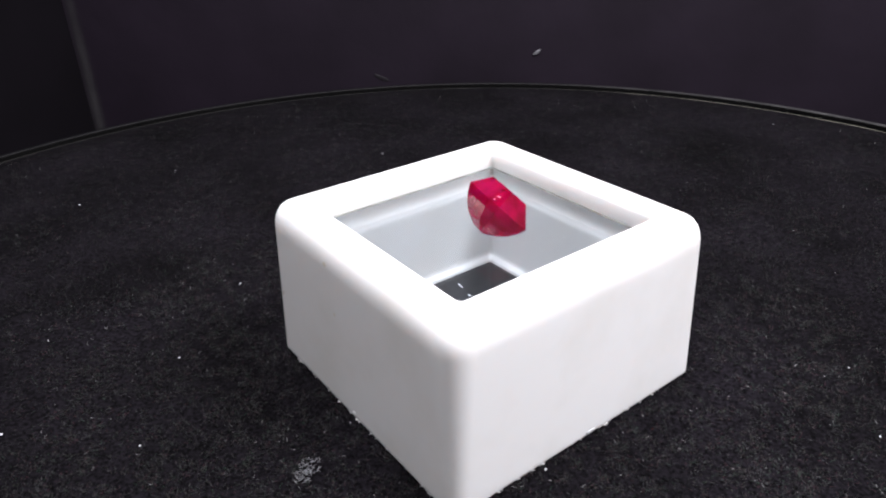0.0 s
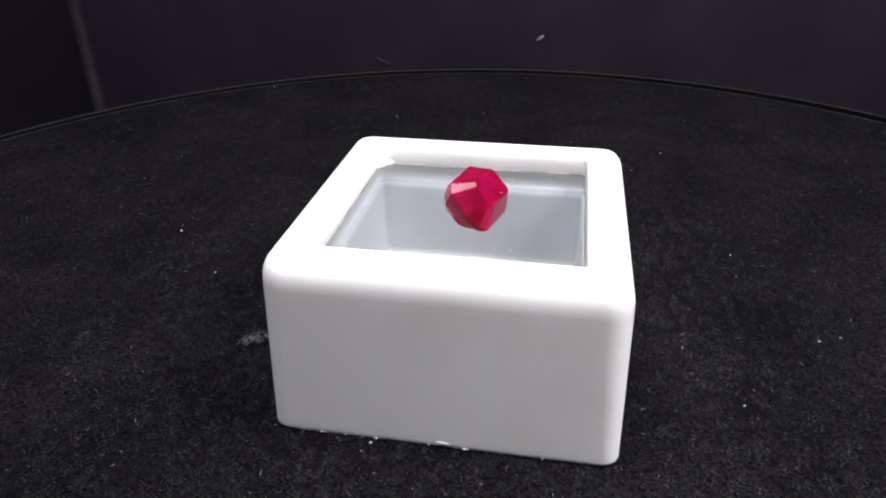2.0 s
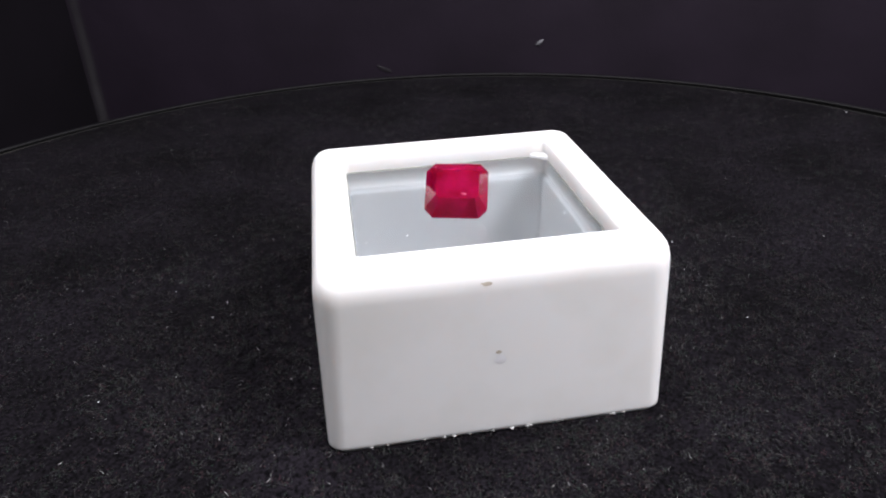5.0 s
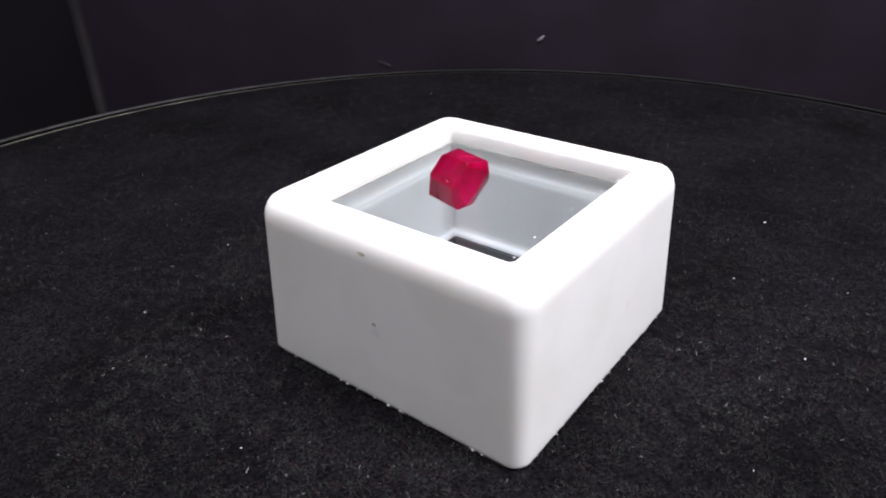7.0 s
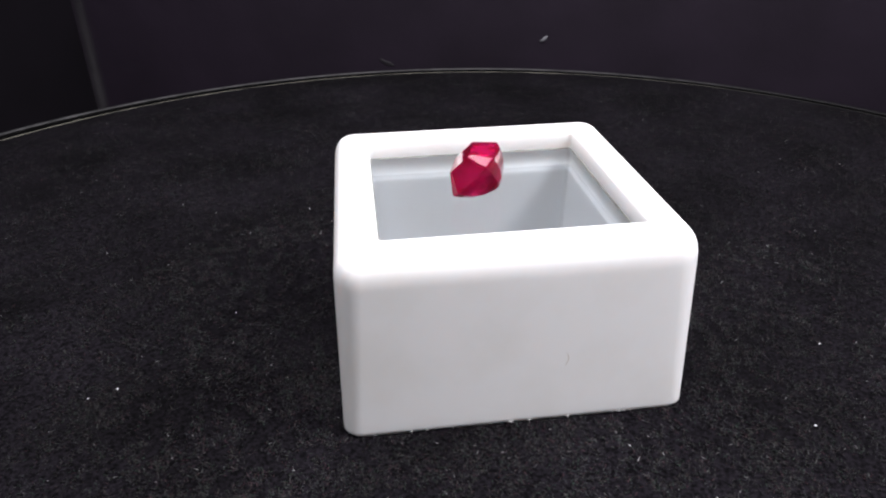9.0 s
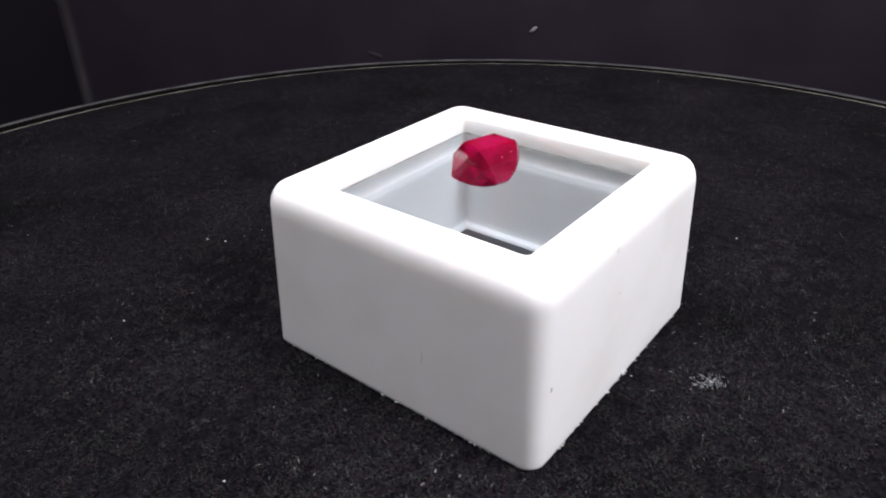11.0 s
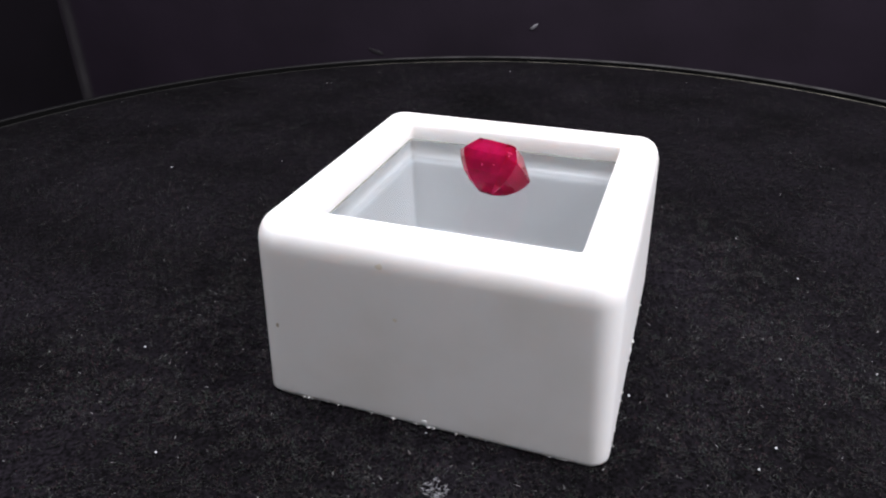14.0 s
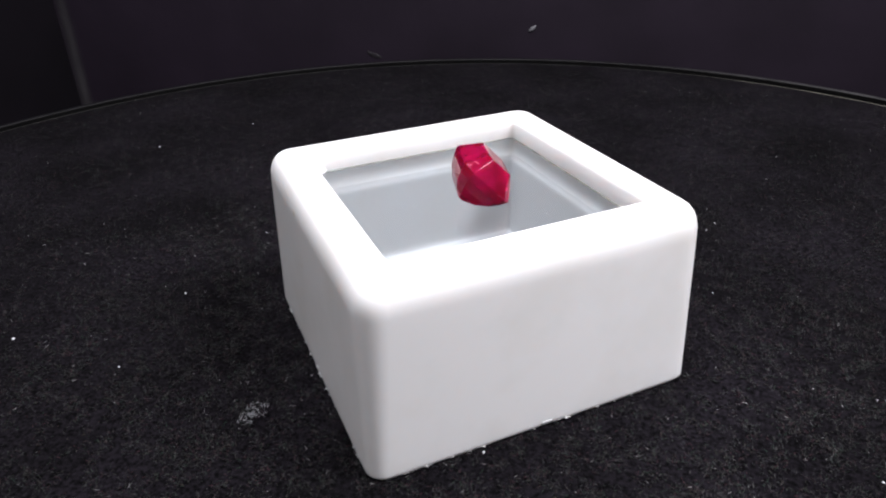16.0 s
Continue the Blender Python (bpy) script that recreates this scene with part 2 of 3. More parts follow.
def booth():
    low, high = -0.06, 0.42
    back = mesh_object("wall_back", box_bm(CORNER_X, 0.36, WALL_Y, WALL_Y + 0.006, low, high), WALL)
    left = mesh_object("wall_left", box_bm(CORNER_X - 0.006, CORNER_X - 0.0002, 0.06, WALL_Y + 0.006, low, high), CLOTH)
    top = mesh_object("ceiling", box_bm(CORNER_X - 0.006, 0.36, -0.16, WALL_Y + 0.006, high + 0.002, high + 0.008), WALL)
    floor = mesh_object("ground", box_bm(-1.2, 1.2, -1.2, 1.2, low - 0.008, low - 0.002), WALL)
    tagged(back, "dark matte booth wall with faint scuffs", "wall", kind="structure")
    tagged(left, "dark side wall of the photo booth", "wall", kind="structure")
    tagged(top, "dark top board of the booth", "ceiling", kind="structure")
    tagged(floor, "dark base board under the turntable", "floor", kind="structure")
    # sheen of the corner edge, painted as a pale streak beside the corner
    bm = bmesh.new()
    uv = bm.loops.layers.uv.new("UVMap")
    rows = []
    for i in range(13):
        k = i / 12
        z = -0.055 + 0.165 * k
        mid = CORNER_X + 0.0004 + 0.0030 * k + 0.0014 * math.sin(4.2 * k + 0.4)
        w = 0.0076 - 0.0036 * k
        rows.append([bm.verts.new((mid + w * (j / 4 - 0.5), WALL_Y - 0.0003 - 0.0003 * (1 - (j / 2 - 1) ** 2), z)) for j in range(5)])
    for i in range(12):
        for j in range(4):
            f = bm.faces.new((rows[i][j], rows[i][j + 1], rows[i + 1][j + 1], rows[i + 1][j]))
            for loop, (u, v) in zip(f.loops, ((j, i), (j + 1, i), (j + 1, i + 1), (j, i + 1))):
                loop[uv].uv = (u / 4, v / 12)
    seam = mesh_object("trim", bm, STREAK, smooth=True)
    tagged(seam, "greyish streak of painted sheen beside the booth corner", "trim", kind="structure")


def wall_marks():
    """A pale chip and a fainter scuff on the back wall."""
    bm = bmesh.new()
    bmesh.ops.create_icosphere(bm, subdivisions=2, radius=1)
    for v in bm.verts:
        v.co = v.co * (1 + 0.35 * noise.noise(v.co * 2.1))
        v.co = Vector((v.co.x * 0.0017, v.co.y * 0.0004, v.co.z * 0.0006))
    chip = mesh_object("paint_chip", bm, CHIP)
    chip.matrix_world = pose(0.0210, WALL_Y - 0.0002, 0.0012, 0, -32, 0)
    tagged(chip, "small pale chip stuck on the dark wall", "debris")
    bm = bmesh.new()
    bmesh.ops.create_icosphere(bm, subdivisions=2, radius=1)
    for v in bm.verts:
        v.co = v.co * (1 + 0.5 * noise.noise(v.co * 1.9))
        v.co = Vector((v.co.x * 0.0030, v.co.y * 0.00012, v.co.z * 0.0007))
    smear = mesh_object("scuff_mark", bm, SEAM)
    smear.matrix_world = pose(-0.0349, WALL_Y - 0.0001, -0.0074, 0, 24, 0)
    tagged(smear, "faint grey scuff on the dark wall", "scuff")


# ---- the turntable ----
RADIUS = 0.1367
FELT_OFF = Vector((-0.0004, -0.0011, 0.0))


def turntable():
    base = new("turntable")
    tagged(base, "round turntable covered in black felt, slowly turning", "turntable")
    rng = random.Random(4)
    disc = bmesh.new()
    steps, rings = 180, [0.0, 0.01, 0.02, 0.03, 0.04, 0.05, 0.06, 0.075, 0.09, 0.105, 0.12, RADIUS - 0.0016, RADIUS - 0.0008]
    prev = None
    for r in rings:
        ring = []
        for i in range(steps if r else 1):
            a = 2 * math.pi * i / steps
            x, y = r * math.cos(a), r * math.sin(a)
            z = 0.00012 * noise.noise((x * 90, y * 90, 0)) - 0.0003
            if r > RADIUS - 0.001:
                z -= 0.0008
            ring.append(disc.verts.new((x, y, z)))
        if prev is not None:
            if len(prev) == 1:
                for i in range(steps):
                    disc.faces.new((prev[0], ring[i], ring[(i + 1) % steps]))
            else:
                for i in range(steps):
                    j = (i + 1) % steps
                    disc.faces.new((prev[i], ring[i], ring[j], prev[j]))
        prev = ring
    felt = part("felt_top", disc, FELT, base, "black felt with short uneven pile", smooth=True)
    felt_r = RADIUS - 0.0010
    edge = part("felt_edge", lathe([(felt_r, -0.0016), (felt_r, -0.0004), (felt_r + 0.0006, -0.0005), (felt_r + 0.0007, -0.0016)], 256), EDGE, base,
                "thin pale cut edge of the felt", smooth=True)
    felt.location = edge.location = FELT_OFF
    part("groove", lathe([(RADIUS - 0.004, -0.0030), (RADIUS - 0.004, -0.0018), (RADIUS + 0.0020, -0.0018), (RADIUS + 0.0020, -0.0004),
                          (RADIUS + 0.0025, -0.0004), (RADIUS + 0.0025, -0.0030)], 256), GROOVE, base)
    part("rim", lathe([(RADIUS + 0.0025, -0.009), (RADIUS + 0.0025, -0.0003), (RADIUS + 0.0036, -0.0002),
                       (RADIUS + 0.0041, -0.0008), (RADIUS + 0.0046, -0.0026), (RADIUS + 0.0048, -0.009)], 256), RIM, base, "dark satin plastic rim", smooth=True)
    part("platter", lathe([(0.0005, -0.009), (RADIUS + 0.0009, -0.009), (RADIUS - 0.0045, -0.002), (0.0005, -0.002)], 96), RIM, base)
    part("foot", lathe([(0.03, -0.062), (0.07, -0.062), (0.07, -0.05), (0.05, -0.0095), (0.03, -0.0095)], 48), RIM, base)
    # the pile: short fibres, denser near the middle where the lens comes close
    verts, faces = [], []
    for i in range(1250000):
        r = RADIUS * 0.985 * (rng.random() ** 0.53)
        a = rng.random() * 2 * math.pi
        x, y = r * math.cos(a), r * math.sin(a)
        tuft = 1.1 * noise.noise((x * 480, y * 480, 3.0)) + 0.55 * noise.noise((x * 110, y * 110, 7.0))
        if rng.random() > (0.46 + 1.1 * tuft) * (1.0 if r < 0.055 else 0.62):
            continue
        lie = rng.random() * 2 * math.pi
        rise = abs(rng.gauss(0.15, 0.35))
        length = rng.uniform(0.00018, 0.00075)
        wide = rng.uniform(0.00002, 0.00005) * (1.0 if r < 0.055 else 0.8)
        dx, dy, dz = math.cos(lie) * math.cos(rise), math.sin(lie) * math.cos(rise), math.sin(rise)
        px, py = -math.sin(lie) * wide, math.cos(lie) * wide
        z = -0.00028 + rng.random() * 0.0002
        k = len(verts)
        verts += [(x - px, y - py, z), (x + px, y + py, z), (x + dx * length, y + dy * length, z + dz * length)]
        faces.append((k, k + 1, k + 2))
    me = bpy.data.meshes.new("nap")
    me.from_pydata(verts, [], faces)
    me.materials.append(FIBRE)
    pile = new("nap", me)
    pile.parent = base
    pile.location = FELT_OFF
    tagged(pile, "loose dark fibres of the felt", kind="stuff")
    return base


# ---- the display box ----
BOX = pose(BX, BY, 0, 0, 0, BYAW)
HALF, TOP, LIP, GLASS = 0.01989, 0.02206, 0.01465, 0.0193


def display_box():
    base = new("display_box")
    tagged(base, "white plastic gem display box with glass window", "display box")
    loops = []
    r0, fil, wide = 0.0028, 0.0032, 0.0018
    loops.append(rounded_square(HALF - 0.0004, 0.0019, -0.0004))
    loops.append(rounded_square(HALF, 0.0020, 0.0002))
    taper = 0.00042
    for h in (0.0004, 0.0008, 0.008, TOP - fil - 0.0006, TOP - fil - 0.0002):
        loops.append(rounded_square(HALF - taper * h / (TOP - fil), 0.0020 + (r0 - 0.0020) * h / (TOP - fil), h))
    loops.append(rounded_square(HALF - taper, r0, TOP - fil))
    for i in range(1, 7):
        a = math.pi / 2 * i / 6
        inset = wide * (1 - math.cos(a))
        loops.append(rounded_square(HALF - taper - inset, max(r0 - 0.75 * inset, 0.0006), TOP - fil + fil * math.sin(a)))
    sh = (OX, OY)
    loops.append(rounded_square(HALF - taper - wide - 0.0003, 0.0008, TOP))
    soft = 0.0007
    for i in range(6):
        a = math.pi / 2 * i / 5
        loops.append(rounded_square(LIP + soft * (1 - math.sin(a)), 0.0006 + 0.5 * soft * (1 - math.sin(a)), TOP - soft * (1 - math.cos(a)), shift=sh))
    loops.append(rounded_square(LIP, 0.0006, GLASS - 0.0006, shift=sh))
    loops.append(rounded_square(LIP + 0.0001, 0.0006, GLASS - 0.0008, shift=sh))
    loops.append(rounded_square(LIP + 0.0001, 0.0006, GLASS - 0.0028, shift=sh))
    loops.append(rounded_square(LIP - 0.0001, 0.0008, GLASS - 0.0030, shift=sh))
    loops.append(rounded_square(LIP - 0.0002, 0.0007, GLASS - 0.0033, shift=sh))
    loops.append(rounded_square(LIP - 0.00024, 0.0006, GLASS - 0.0037, shift=sh))
    for inset, r, z in ((0.00042, 0.0006, 0.0062), (0.00046, 0.0006, 0.0058), (0.00054, 0.0006, 0.0052), (0.0007, 0.0006, 0.0050),
                        (0.0012, 0.0006, 0.0048), (0.0014, 0.0005, 0.0045), (0.0014, 0.0005, 0.0004)):
        loops.append(rounded_square(LIP - inset, r, z, shift=sh))
    bm = bmesh.new()
    skin(bm, loops)
    part("shell", bm, WHITE, base, "white plastic frame with rounded edges", smooth=True)
    bm = bmesh.new()
    skin(bm, [rounded_square(LIP - 0.00145, 0.0004, 0.0034, shift=sh), rounded_square(LIP - 0.00145, 0.0004, 0.0043, shift=sh)], True, True)
    floor = part("base_panel", bm, DARK_GLASS, base, "glossy dark bottom plate with dust")
    bm = bmesh.new()
    skin(bm, [rounded_square(LIP - 0.00004, 0.0004, GLASS - 0.0005, shift=sh), rounded_square(LIP - 0.00004, 0.0004, GLASS, shift=sh)], True, True)
    pane = part("pane", bm, PANE, base, "clear glass pane with specks of dust")
    pane.data.materials.append(CLEAR)
    for f in pane.data.polygons:
        f.material_index = 0 if f.normal.z > 0.5 else 1
    # the dark line of sealant round the pane
    bm = bmesh.new()
    skin(bm, [rounded_square(LIP - 0.00002, 0.0004, GLASS + 0.00003, shift=sh), rounded_square(LIP - 0.00002, 0.0004, GLASS + 0.00012, shift=sh),
              rounded_square(LIP - 0.00016, 0.0004, GLASS + 0.00010, shift=sh), rounded_square(LIP - 0.0002, 0.0004, GLASS + 0.00003, shift=sh)])
    part("seal", bm, SEAL, base, "thin grey seal round the pane")
    # a web of plastic left in one corner of the window
    cx, cy = OX - LIP - 0.0002, OY - LIP - 0.0002
    bm = bmesh.new()
    skin(bm, [[(cx, cy, z), (cx + 0.0030 - e, cy, z), (cx + 0.0012, cy + 0.0011 - e, z), (cx, cy + 0.0026 - e, z)]
              for z, e in ((GLASS + 0.00004, 0.0), (GLASS + 0.0004, 0.0001), (GLASS + 0.0006, 0.0003))], True, True)
    part("corner_web", bm, WHITE, base, "small white web in the window corner")
    # moulding marks and stains: side, along, height, half sizes, material
    for name, side, u, z, hu, hz, mat, label in (
            ("scuff", 1, -0.0016, 0.0197, 0.00055, 0.00022, GREYISH, "small dirty scuff"),
            ("dent", 1, -0.0003, 0.0110, 0.00034, 0.00022, GREYISH, "small moulding dent"),
            ("gate_mark", 1, -0.0001, 0.0100, 0.0007, 0.0006, PALE, "pale moulding mark"),
            ("stain", 3, -0.0044, 0.0193, 0.0004, 0.0003, STAIN, "faint yellowish stain"),
            ("stain", 3, -0.0029, 0.0133, 0.00025, 0.0002, STAIN, "faint yellowish stain"),
            ("stain", 3, -0.0172, 0.0095, 0.0002, 0.0003, GREYISH, "tiny dark speck"),
            ("chip", 0, 0.0003, 0.0004, 0.0008, 0.0003, WHITE, "bright chipped lip on the bottom edge"),
            ("chip", 3, 0.0001, 0.0005, 0.0004, 0.0004, WHITE, "bright chipped lip on the bottom edge")):
        turn = Matrix.Rotation(side * math.pi / 2, 4, "Z")

        def surface(h):
            inset = 0.00042 * min(h, TOP - fil) / (TOP - fil)
            if h > TOP - fil:
                inset += wide * (1 - math.sqrt(max(0.0, 1 - ((h - TOP + fil) / fil) ** 2)))
            return HALF - inset

        bm = bmesh.new()
        if name == "chip":
            bmesh.ops.create_icosphere(bm, subdivisions=2, radius=1)
            for v in bm.verts:
                v.co *= 1 + 0.5 * noise.noise(v.co * 1.7 + Vector((u * 900, side, 0)))
                v.co = turn @ Vector((surface(z) + v.co.x * 0.00012, u + v.co.y * hu, z + v.co.z * hz))
        else:
            rings = []
            for k, lift in ((1.0, 0.000002), (0.7, 0.000005), (0.35, 0.000006)):
                ring = []
                for q in range(14):
                    a = 2 * math.pi * q / 14
                    r = k * (1 + 0.45 * noise.noise((math.cos(a) * 1.3 + u * 900, math.sin(a) * 1.3, side)))
                    h = z + math.sin(a) * r * hz
                    ring.append(turn @ Vector((surface(h) + lift * (5 if name == "gate_mark" else 1), u + math.cos(a) * r * hu, h)))
                rings.append(ring)
            skin(bm, rings, False, True)
        part(name, bm, mat, base, label, smooth=name in ("chip", "gate_mark"))
    # a fine curved scratch on the -x face
    bm = bmesh.new()
    prev = None
    for i in range(11):
        k = i / 10
        y, z = -0.0049 - 0.0005 * math.sin(2.6 * k) + 0.0002 * k, 0.0072 + 0.0019 * k
        w = 0.00004 * math.sin(math.pi * (0.08 + 0.84 * k))
        pair = [bm.verts.new((-HALF + 0.00042 * z / (TOP - fil) - 0.000012, q, z)) for q in (y - w, y + w)]
        if prev:
            bm.faces.new((prev[0], prev[1], pair[1], pair[0]))
        prev = pair
    part("scratch", bm, GREYISH, base, "fine curved grey scratch")
    # ragged moulding flash along the bottom edge
    rng = random.Random(9)
    bm = bmesh.new()
    for side in range(4):
        turn = Matrix.Rotation(side * math.pi / 2, 4, "Z")
        for i in range(34):
            u = rng.uniform(-HALF + 0.003, HALF - 0.003)
            w, h, o = rng.uniform(0.00006, 0.0005), rng.uniform(0.00003, 0.0002), 0.00028 * rng.random() ** 2
            quad = [turn @ Vector(p) for p in ((HALF - 0.0002, u - w, 0.0), (HALF - 0.0002, u + w, 0.0), (HALF + o, u + w * 0.3, 0.00003),
                                               (HALF - 0.0001, u, h + 0.0002))]
            vs = [bm.verts.new(q) for q in quad]
            for f in ((0, 1, 2), (1, 3, 2), (3, 0, 2), (0, 3, 1)):
                bm.faces.new([vs[k] for k in f])
    part("bottom_flash", bm, WHITE, base, "ragged pale flash along the bottom edge")
    return base, pane, floor


def pane_dust(pane, floor):
    """Bright specks on the glass, each a little grain."""
    rng = random.Random(12)
    spots = [(-0.0164, 0.0002), (-0.0108, 0.0041), (0.0100, -0.0044), (0.0125, -0.0080), (-0.0151, 0.0006),
             (-0.0099, 0.0040), (-0.0009, 0.0121), (-0.0039, 0.0098), (-0.0002, 0.0136), (0.0085, -0.0131),
             (0.0138, -0.0077), (0.0142, -0.0088), (0.0091, -0.0129), (0.0051, -0.0141)]
    inv = BOX.inverted()
    bm = bmesh.new()
    bmesh.ops.create_icosphere(bm, subdivisions=1, radius=1)
    for v in bm.verts:
        v.co *= 1 + 0.3 * noise.noise(v.co * 2.3)
    me = bpy.data.meshes.new("dust")
    bm.to_mesh(me)
    bm.free()
    me.materials.append(LINT)
    for x, y in spots:
        p = inv @ Vector((x, y, GLASS))
        p.x = OX + max(-LIP + 0.0004, min(LIP - 0.0004, p.x - OX))
        p.y = OY + max(-LIP + 0.0004, min(LIP - 0.0004, p.y - OY))
        ob = new("dust", me)
        ob.parent = pane
        s = 0.00006 + 0.00011 * rng.random() ** 2
        ob.matrix_basis = Matrix.Translation((p.x, p.y, GLASS + 0.00006)) @ Matrix.Diagonal((s, s * 1.3, s * 0.6, 1))
    # flakes lying on the dark bottom plate
    for i in range(9):
        ob = new("dust", me)
        ob.parent = floor
        s = rng.uniform(0.00012, 0.0003)
        ob.matrix_basis = (Matrix.Translation((OX + rng.uniform(-0.011, 0.011), OY + rng.uniform(-0.011, 0.011), 0.00435))
                           @ Matrix.Rotation(rng.random() * 6.28, 4, "Z") @ Matrix.Diagonal((s * rng.uniform(1, 5), s * 0.6, s * 0.25, 1)))


# ---- the ruby ----
def octagon(hx, hy, cut, z, shift=(0, 0)):
    x, y = shift
    return [(x + hx, y - hy + cut, z), (x + hx, y + hy - cut, z), (x + hx - cut, y + hy, z), (x - hx + cut, y + hy, z),
            (x - hx, y + hy - cut, z), (x - hx, y - hy + cut, z), (x - hx + cut, y - hy, z), (x + hx - cut, y - hy, z)]


def ruby():
    bm = bmesh.new()
    keel = (-0.0005, 0.0003)
    half_way = (-0.00025, 0.00015)
    table = (0.0003, 0.0)
    loops = [octagon(0.0010, 0.00038, 0.00016, -0.00343, keel), octagon(0.00206, 0.00157, 0.0005, -0.00274, (-0.0004, 0.00024)),
             octagon(0.00285, 0.00244, 0.0008, -0.00189, half_way), octagon(0.00339, 0.00306, 0.00095, -0.00088, (-0.0001, 0.00006)),
             octagon(0.00365, 0.00332, 0.0010, -0.00016), octagon(0.00369, 0.00336, 0.0010, 0.0), octagon(0.00366, 0.00333, 0.0010, 0.00014),
             octagon(0.00245, 0.00166, 0.0004, 0.00226, table)]
    skin(bm, loops, True, True)
    bmesh.ops.recalc_face_normals(bm, faces=bm.faces[:])
    bmesh.ops.bevel(bm, geom=bm.edges[:], offset=0.00004, segments=1, affect="EDGES")
    bmesh.ops.scale(bm, vec=(1.05, 1.05, 1.05), verts=bm.verts[:])
    gem = mesh_object("gemstone", bm, RUBY)
    tagged(gem, "deep red emerald-cut ruby lying tilted on the glass pane", "gemstone")
    return gem


def gem_flaws(gem):
    """Small pale chips and cracks on the facets: place, facet normal, length, turn in the facet."""
    rng = random.Random(31)
    for place, facing, long, turned in (((-2.64, 2.66, 0.96), (-0.54, 0.54, 0.65), 0.75, 25), ((-2.92, 3.10, 0.40), (-0.54, 0.54, 0.65), 0.40, 75),
                                        ((-3.30, 2.45, 0.55), (-0.54, 0.54, 0.65), 0.30, 140), ((-2.30, 2.05, 1.72), (-0.54, 0.54, 0.65), 0.5, 10),
                                        ((-1.65, 3.21, -1.06), (0.0, 0.89, -0.46), 0.2, 30), ((-0.10, 3.06, -1.34), (0.0, 0.89, -0.46), 0.22, 80),
                                        ((1.10, -1.20, 2.37), (0.0, 0.0, 1.0), 0.9, 160)):
        normal = Vector(facing).normalized()
        bm = bmesh.new()
        bmesh.ops.create_icosphere(bm, subdivisions=1, radius=1)
        for v in bm.verts:
            v.co *= 1 + 0.6 * noise.noise(v.co * 1.9 + Vector((rng.random() * 7, 0, 0)))
            v.co = Vector((v.co.x * long * 0.0005, v.co.y * 0.00005, v.co.z * 0.00001))
        flaw = part("flaw", bm, FLAW, gem, "pale chipped fleck")
        flaw.matrix_basis = (Matrix.Translation(Vector(place) * 0.001) @ normal.to_track_quat("Z", "Y").to_matrix().to_4x4()
                             @ pose(0, 0, 0, 0, 0, turned))


# tilt: table leans back from upright; facing: heading of the table at the start; spin: turn about its own normal
GEM_TILT, GEM_FACING, GEM_SPIN = 46.2, 23.6, 0.2


def gem_pose():
    turn = pose(0, 0, 0, 0, 0, GEM_FACING + 90) @ pose(0, 0, 0, GEM_TILT) @ pose(0, 0, 0, 0, 0, GEM_SPIN)
    return turn


# ---- lint on the felt ----
def lint_clump(rng, radius, count):
    bm = bmesh.new()
    for i in range(count):
        a, r = rng.random() * 6.283, radius * rng.random() ** 0.9
        x, y = r * math.cos(a) * 1.5, r * math.sin(a) * 0.8
        b, ln, w = rng.random() * 6.283, rng.uniform(0.08, 0.45) * radius, radius * rng.uniform(0.006, 0.016)
        z = rng.uniform(0.1, 0.5) * radius
        d = Vector((math.cos(b) * ln, math.sin(b) * ln, rng.uniform(-0.2, 0.3) * ln))
        s = Vector((-math.sin(b), math.cos(b), 0)) * w
        p = Vector((x, y, z))
        vs = [bm.verts.new(q) for q in (p - s, p + s, p + d + s, p + d - s, p + d / 2 + Vector((0, 0, w)))]
        for f in ((0, 1, 4), (1, 2, 4), (2, 3, 4), (3, 0, 4)):
            bm.faces.new([vs[k] for k in f])
    return bm


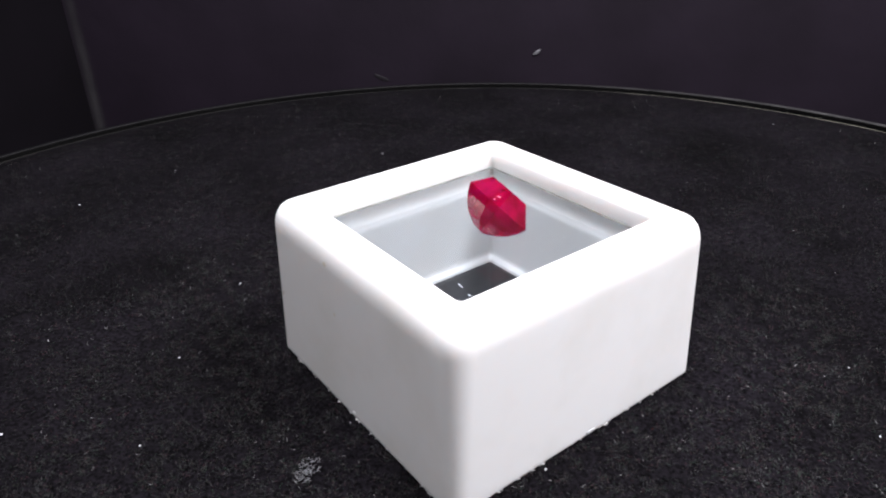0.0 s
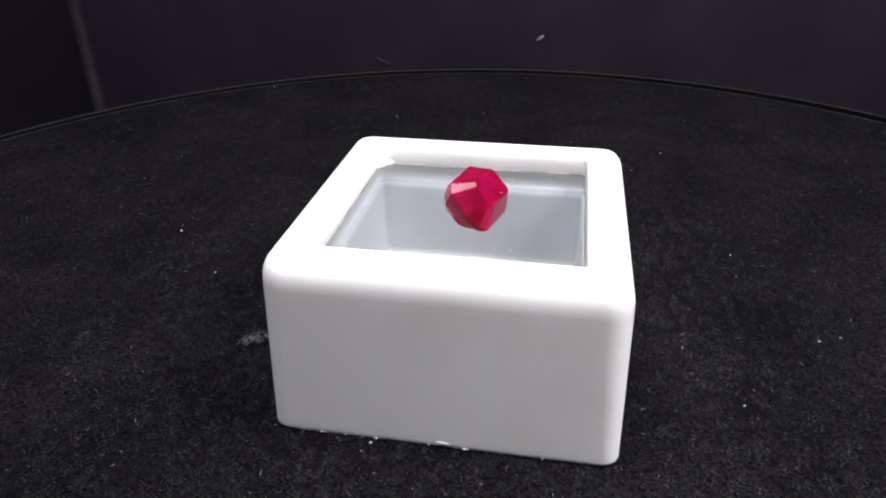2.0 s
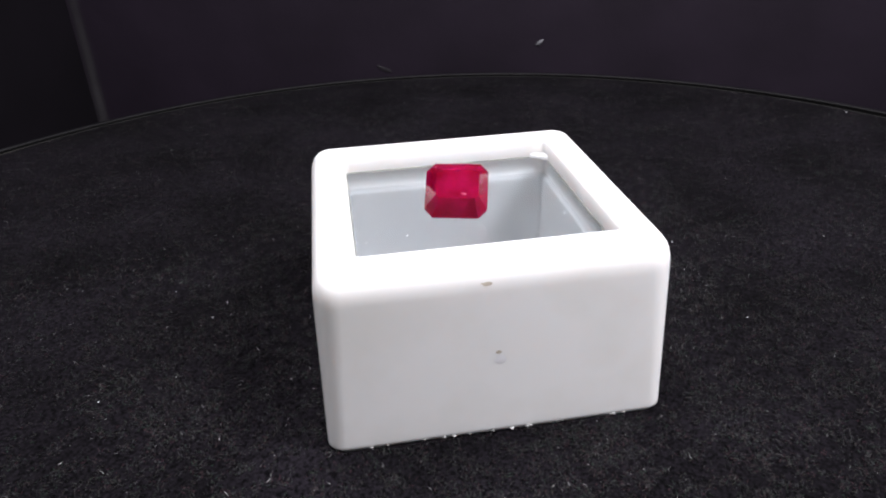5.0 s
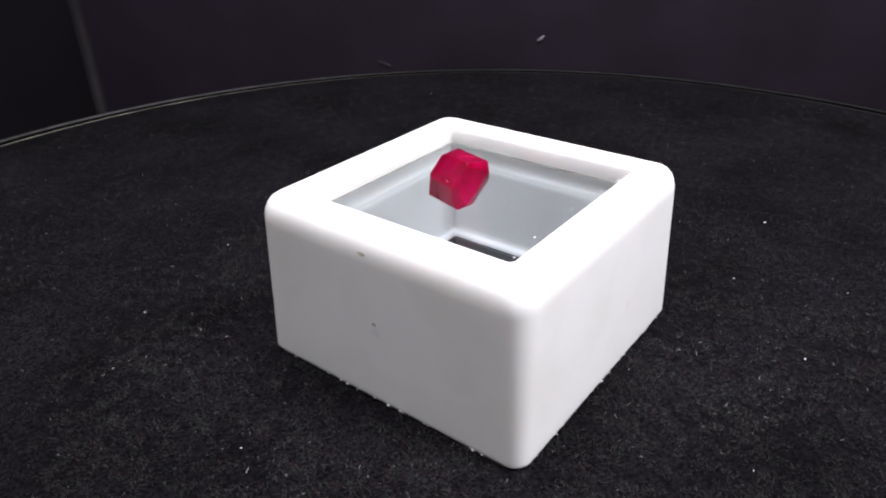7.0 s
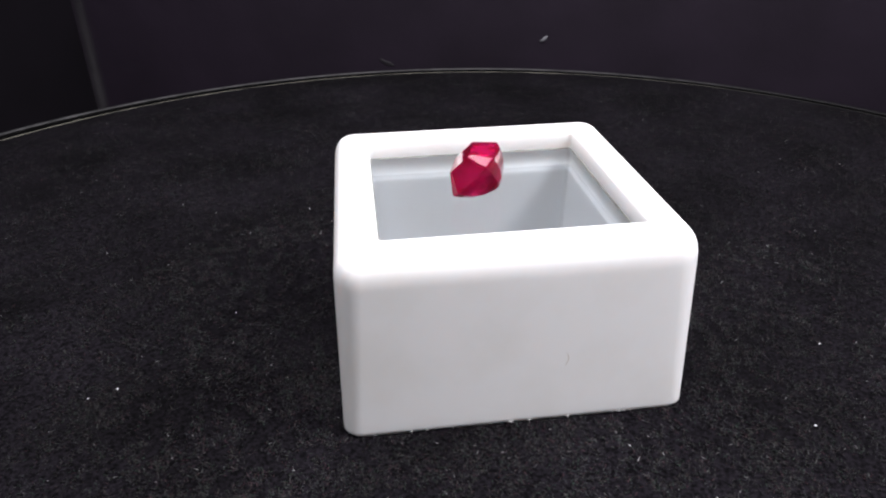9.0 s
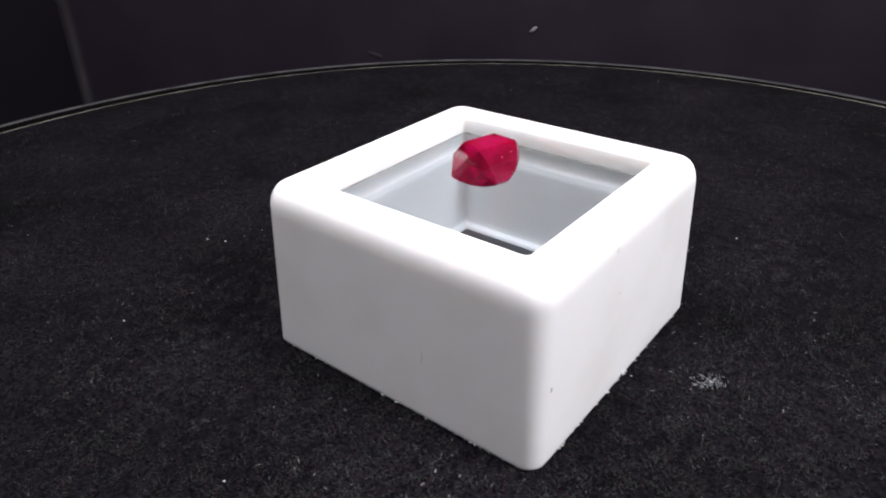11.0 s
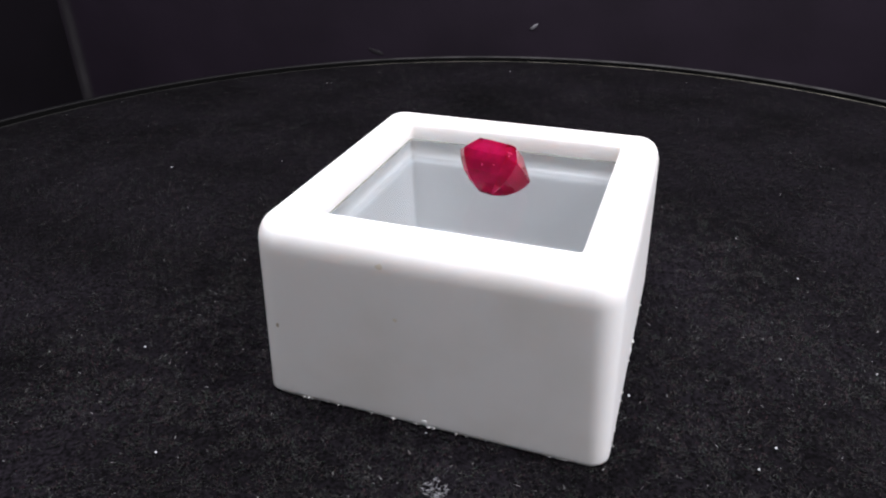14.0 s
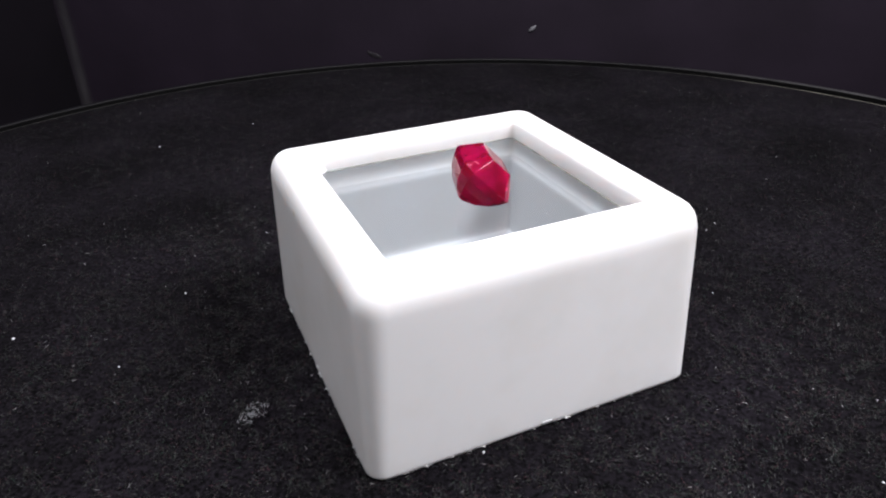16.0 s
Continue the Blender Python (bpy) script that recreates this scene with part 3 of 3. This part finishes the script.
def grain(rng, size):
    bm = bmesh.new()
    bmesh.ops.create_icosphere(bm, subdivisions=1, radius=size)
    for v in bm.verts:
        v.co *= 1 + 0.5 * noise.noise(v.co * 900 + Vector((rng.random() * 9, 0, 0)))
        v.co.z *= 0.7
    return bm


SPECKS = [(-0.0416, -0.0033, 1.3), (-0.0689, 0.0661, 1.6), (-0.0228, 0.0762, 1.3), (-0.0818, 0.0478, 1.7),
          (0.0144, -0.0370, 1.2), (0.0316, 0.0340, 1.2), (0.0112, 0.0465, 1.2), (-0.0399, -0.0202, 1.3), (0.0331, 0.0370, 1.1),
          (0.0104, -0.0380, 1.1), (0.0348, -0.0356, 1.1), (-0.0390, 0.0165, 1.3), (-0.0576, -0.0186, 1.9), (0.0459, -0.0171, 1.4),
          (0.0071, -0.0229, 1.6), (-0.1270, 0.0374, 2.0), (0.0120, -0.0475, 1.0), (0.0482, -0.0043, 1.0), (-0.0214, 0.0315, 1.0),
          (0.0316, 0.0146, 1.1), (0.0750, 0.0958, 1.6), (-0.0158, -0.0158, 0.9)]


def litter():
    rng = random.Random(21)
    things = []
    clump = mesh_object("lint_clump", lint_clump(rng, 0.0015, 120), GREYLINT)
    tagged(clump, "tangled pale lint clump on black felt", "lint")
    things.append((clump, pose(-0.0193, -0.0240, 0.0, 0, 0, 75)))
    for x, y, s in SPECKS:
        ob = mesh_object("dust_speck", grain(rng, 0.000098 * s), LINT)
        tagged(ob, "tiny white dust speck on black felt", "dust", group="specks on the felt")
        things.append((ob, pose(x, y, 0.0001, 0, 0, rng.random() * 360)))
    return things


booth()
wall_marks()
TABLE = turntable()
CASE, PANE_OB, PLATE = display_box()
pane_dust(PANE_OB, PLATE)
GEM = ruby()
gem_flaws(GEM)
LITTER = litter()
gem_turn = gem_pose()
lowest = min((gem_turn @ v.co).z for v in GEM.data.vertices)
GEM_AT = Matrix.Translation((GX, GY, GLASS - lowest)) @ gem_turn


def motions():
    """The turntable and all that rides on it turn together."""
    riders = [(TABLE, Matrix.Identity(4)), (CASE, BOX), (GEM, GEM_AT)] + LITTER
    for thing, at in riders:
        walk(thing, [(t, pose(0, 0, 0, 0, 0, a) @ at) for t, a in TURN])


motions()
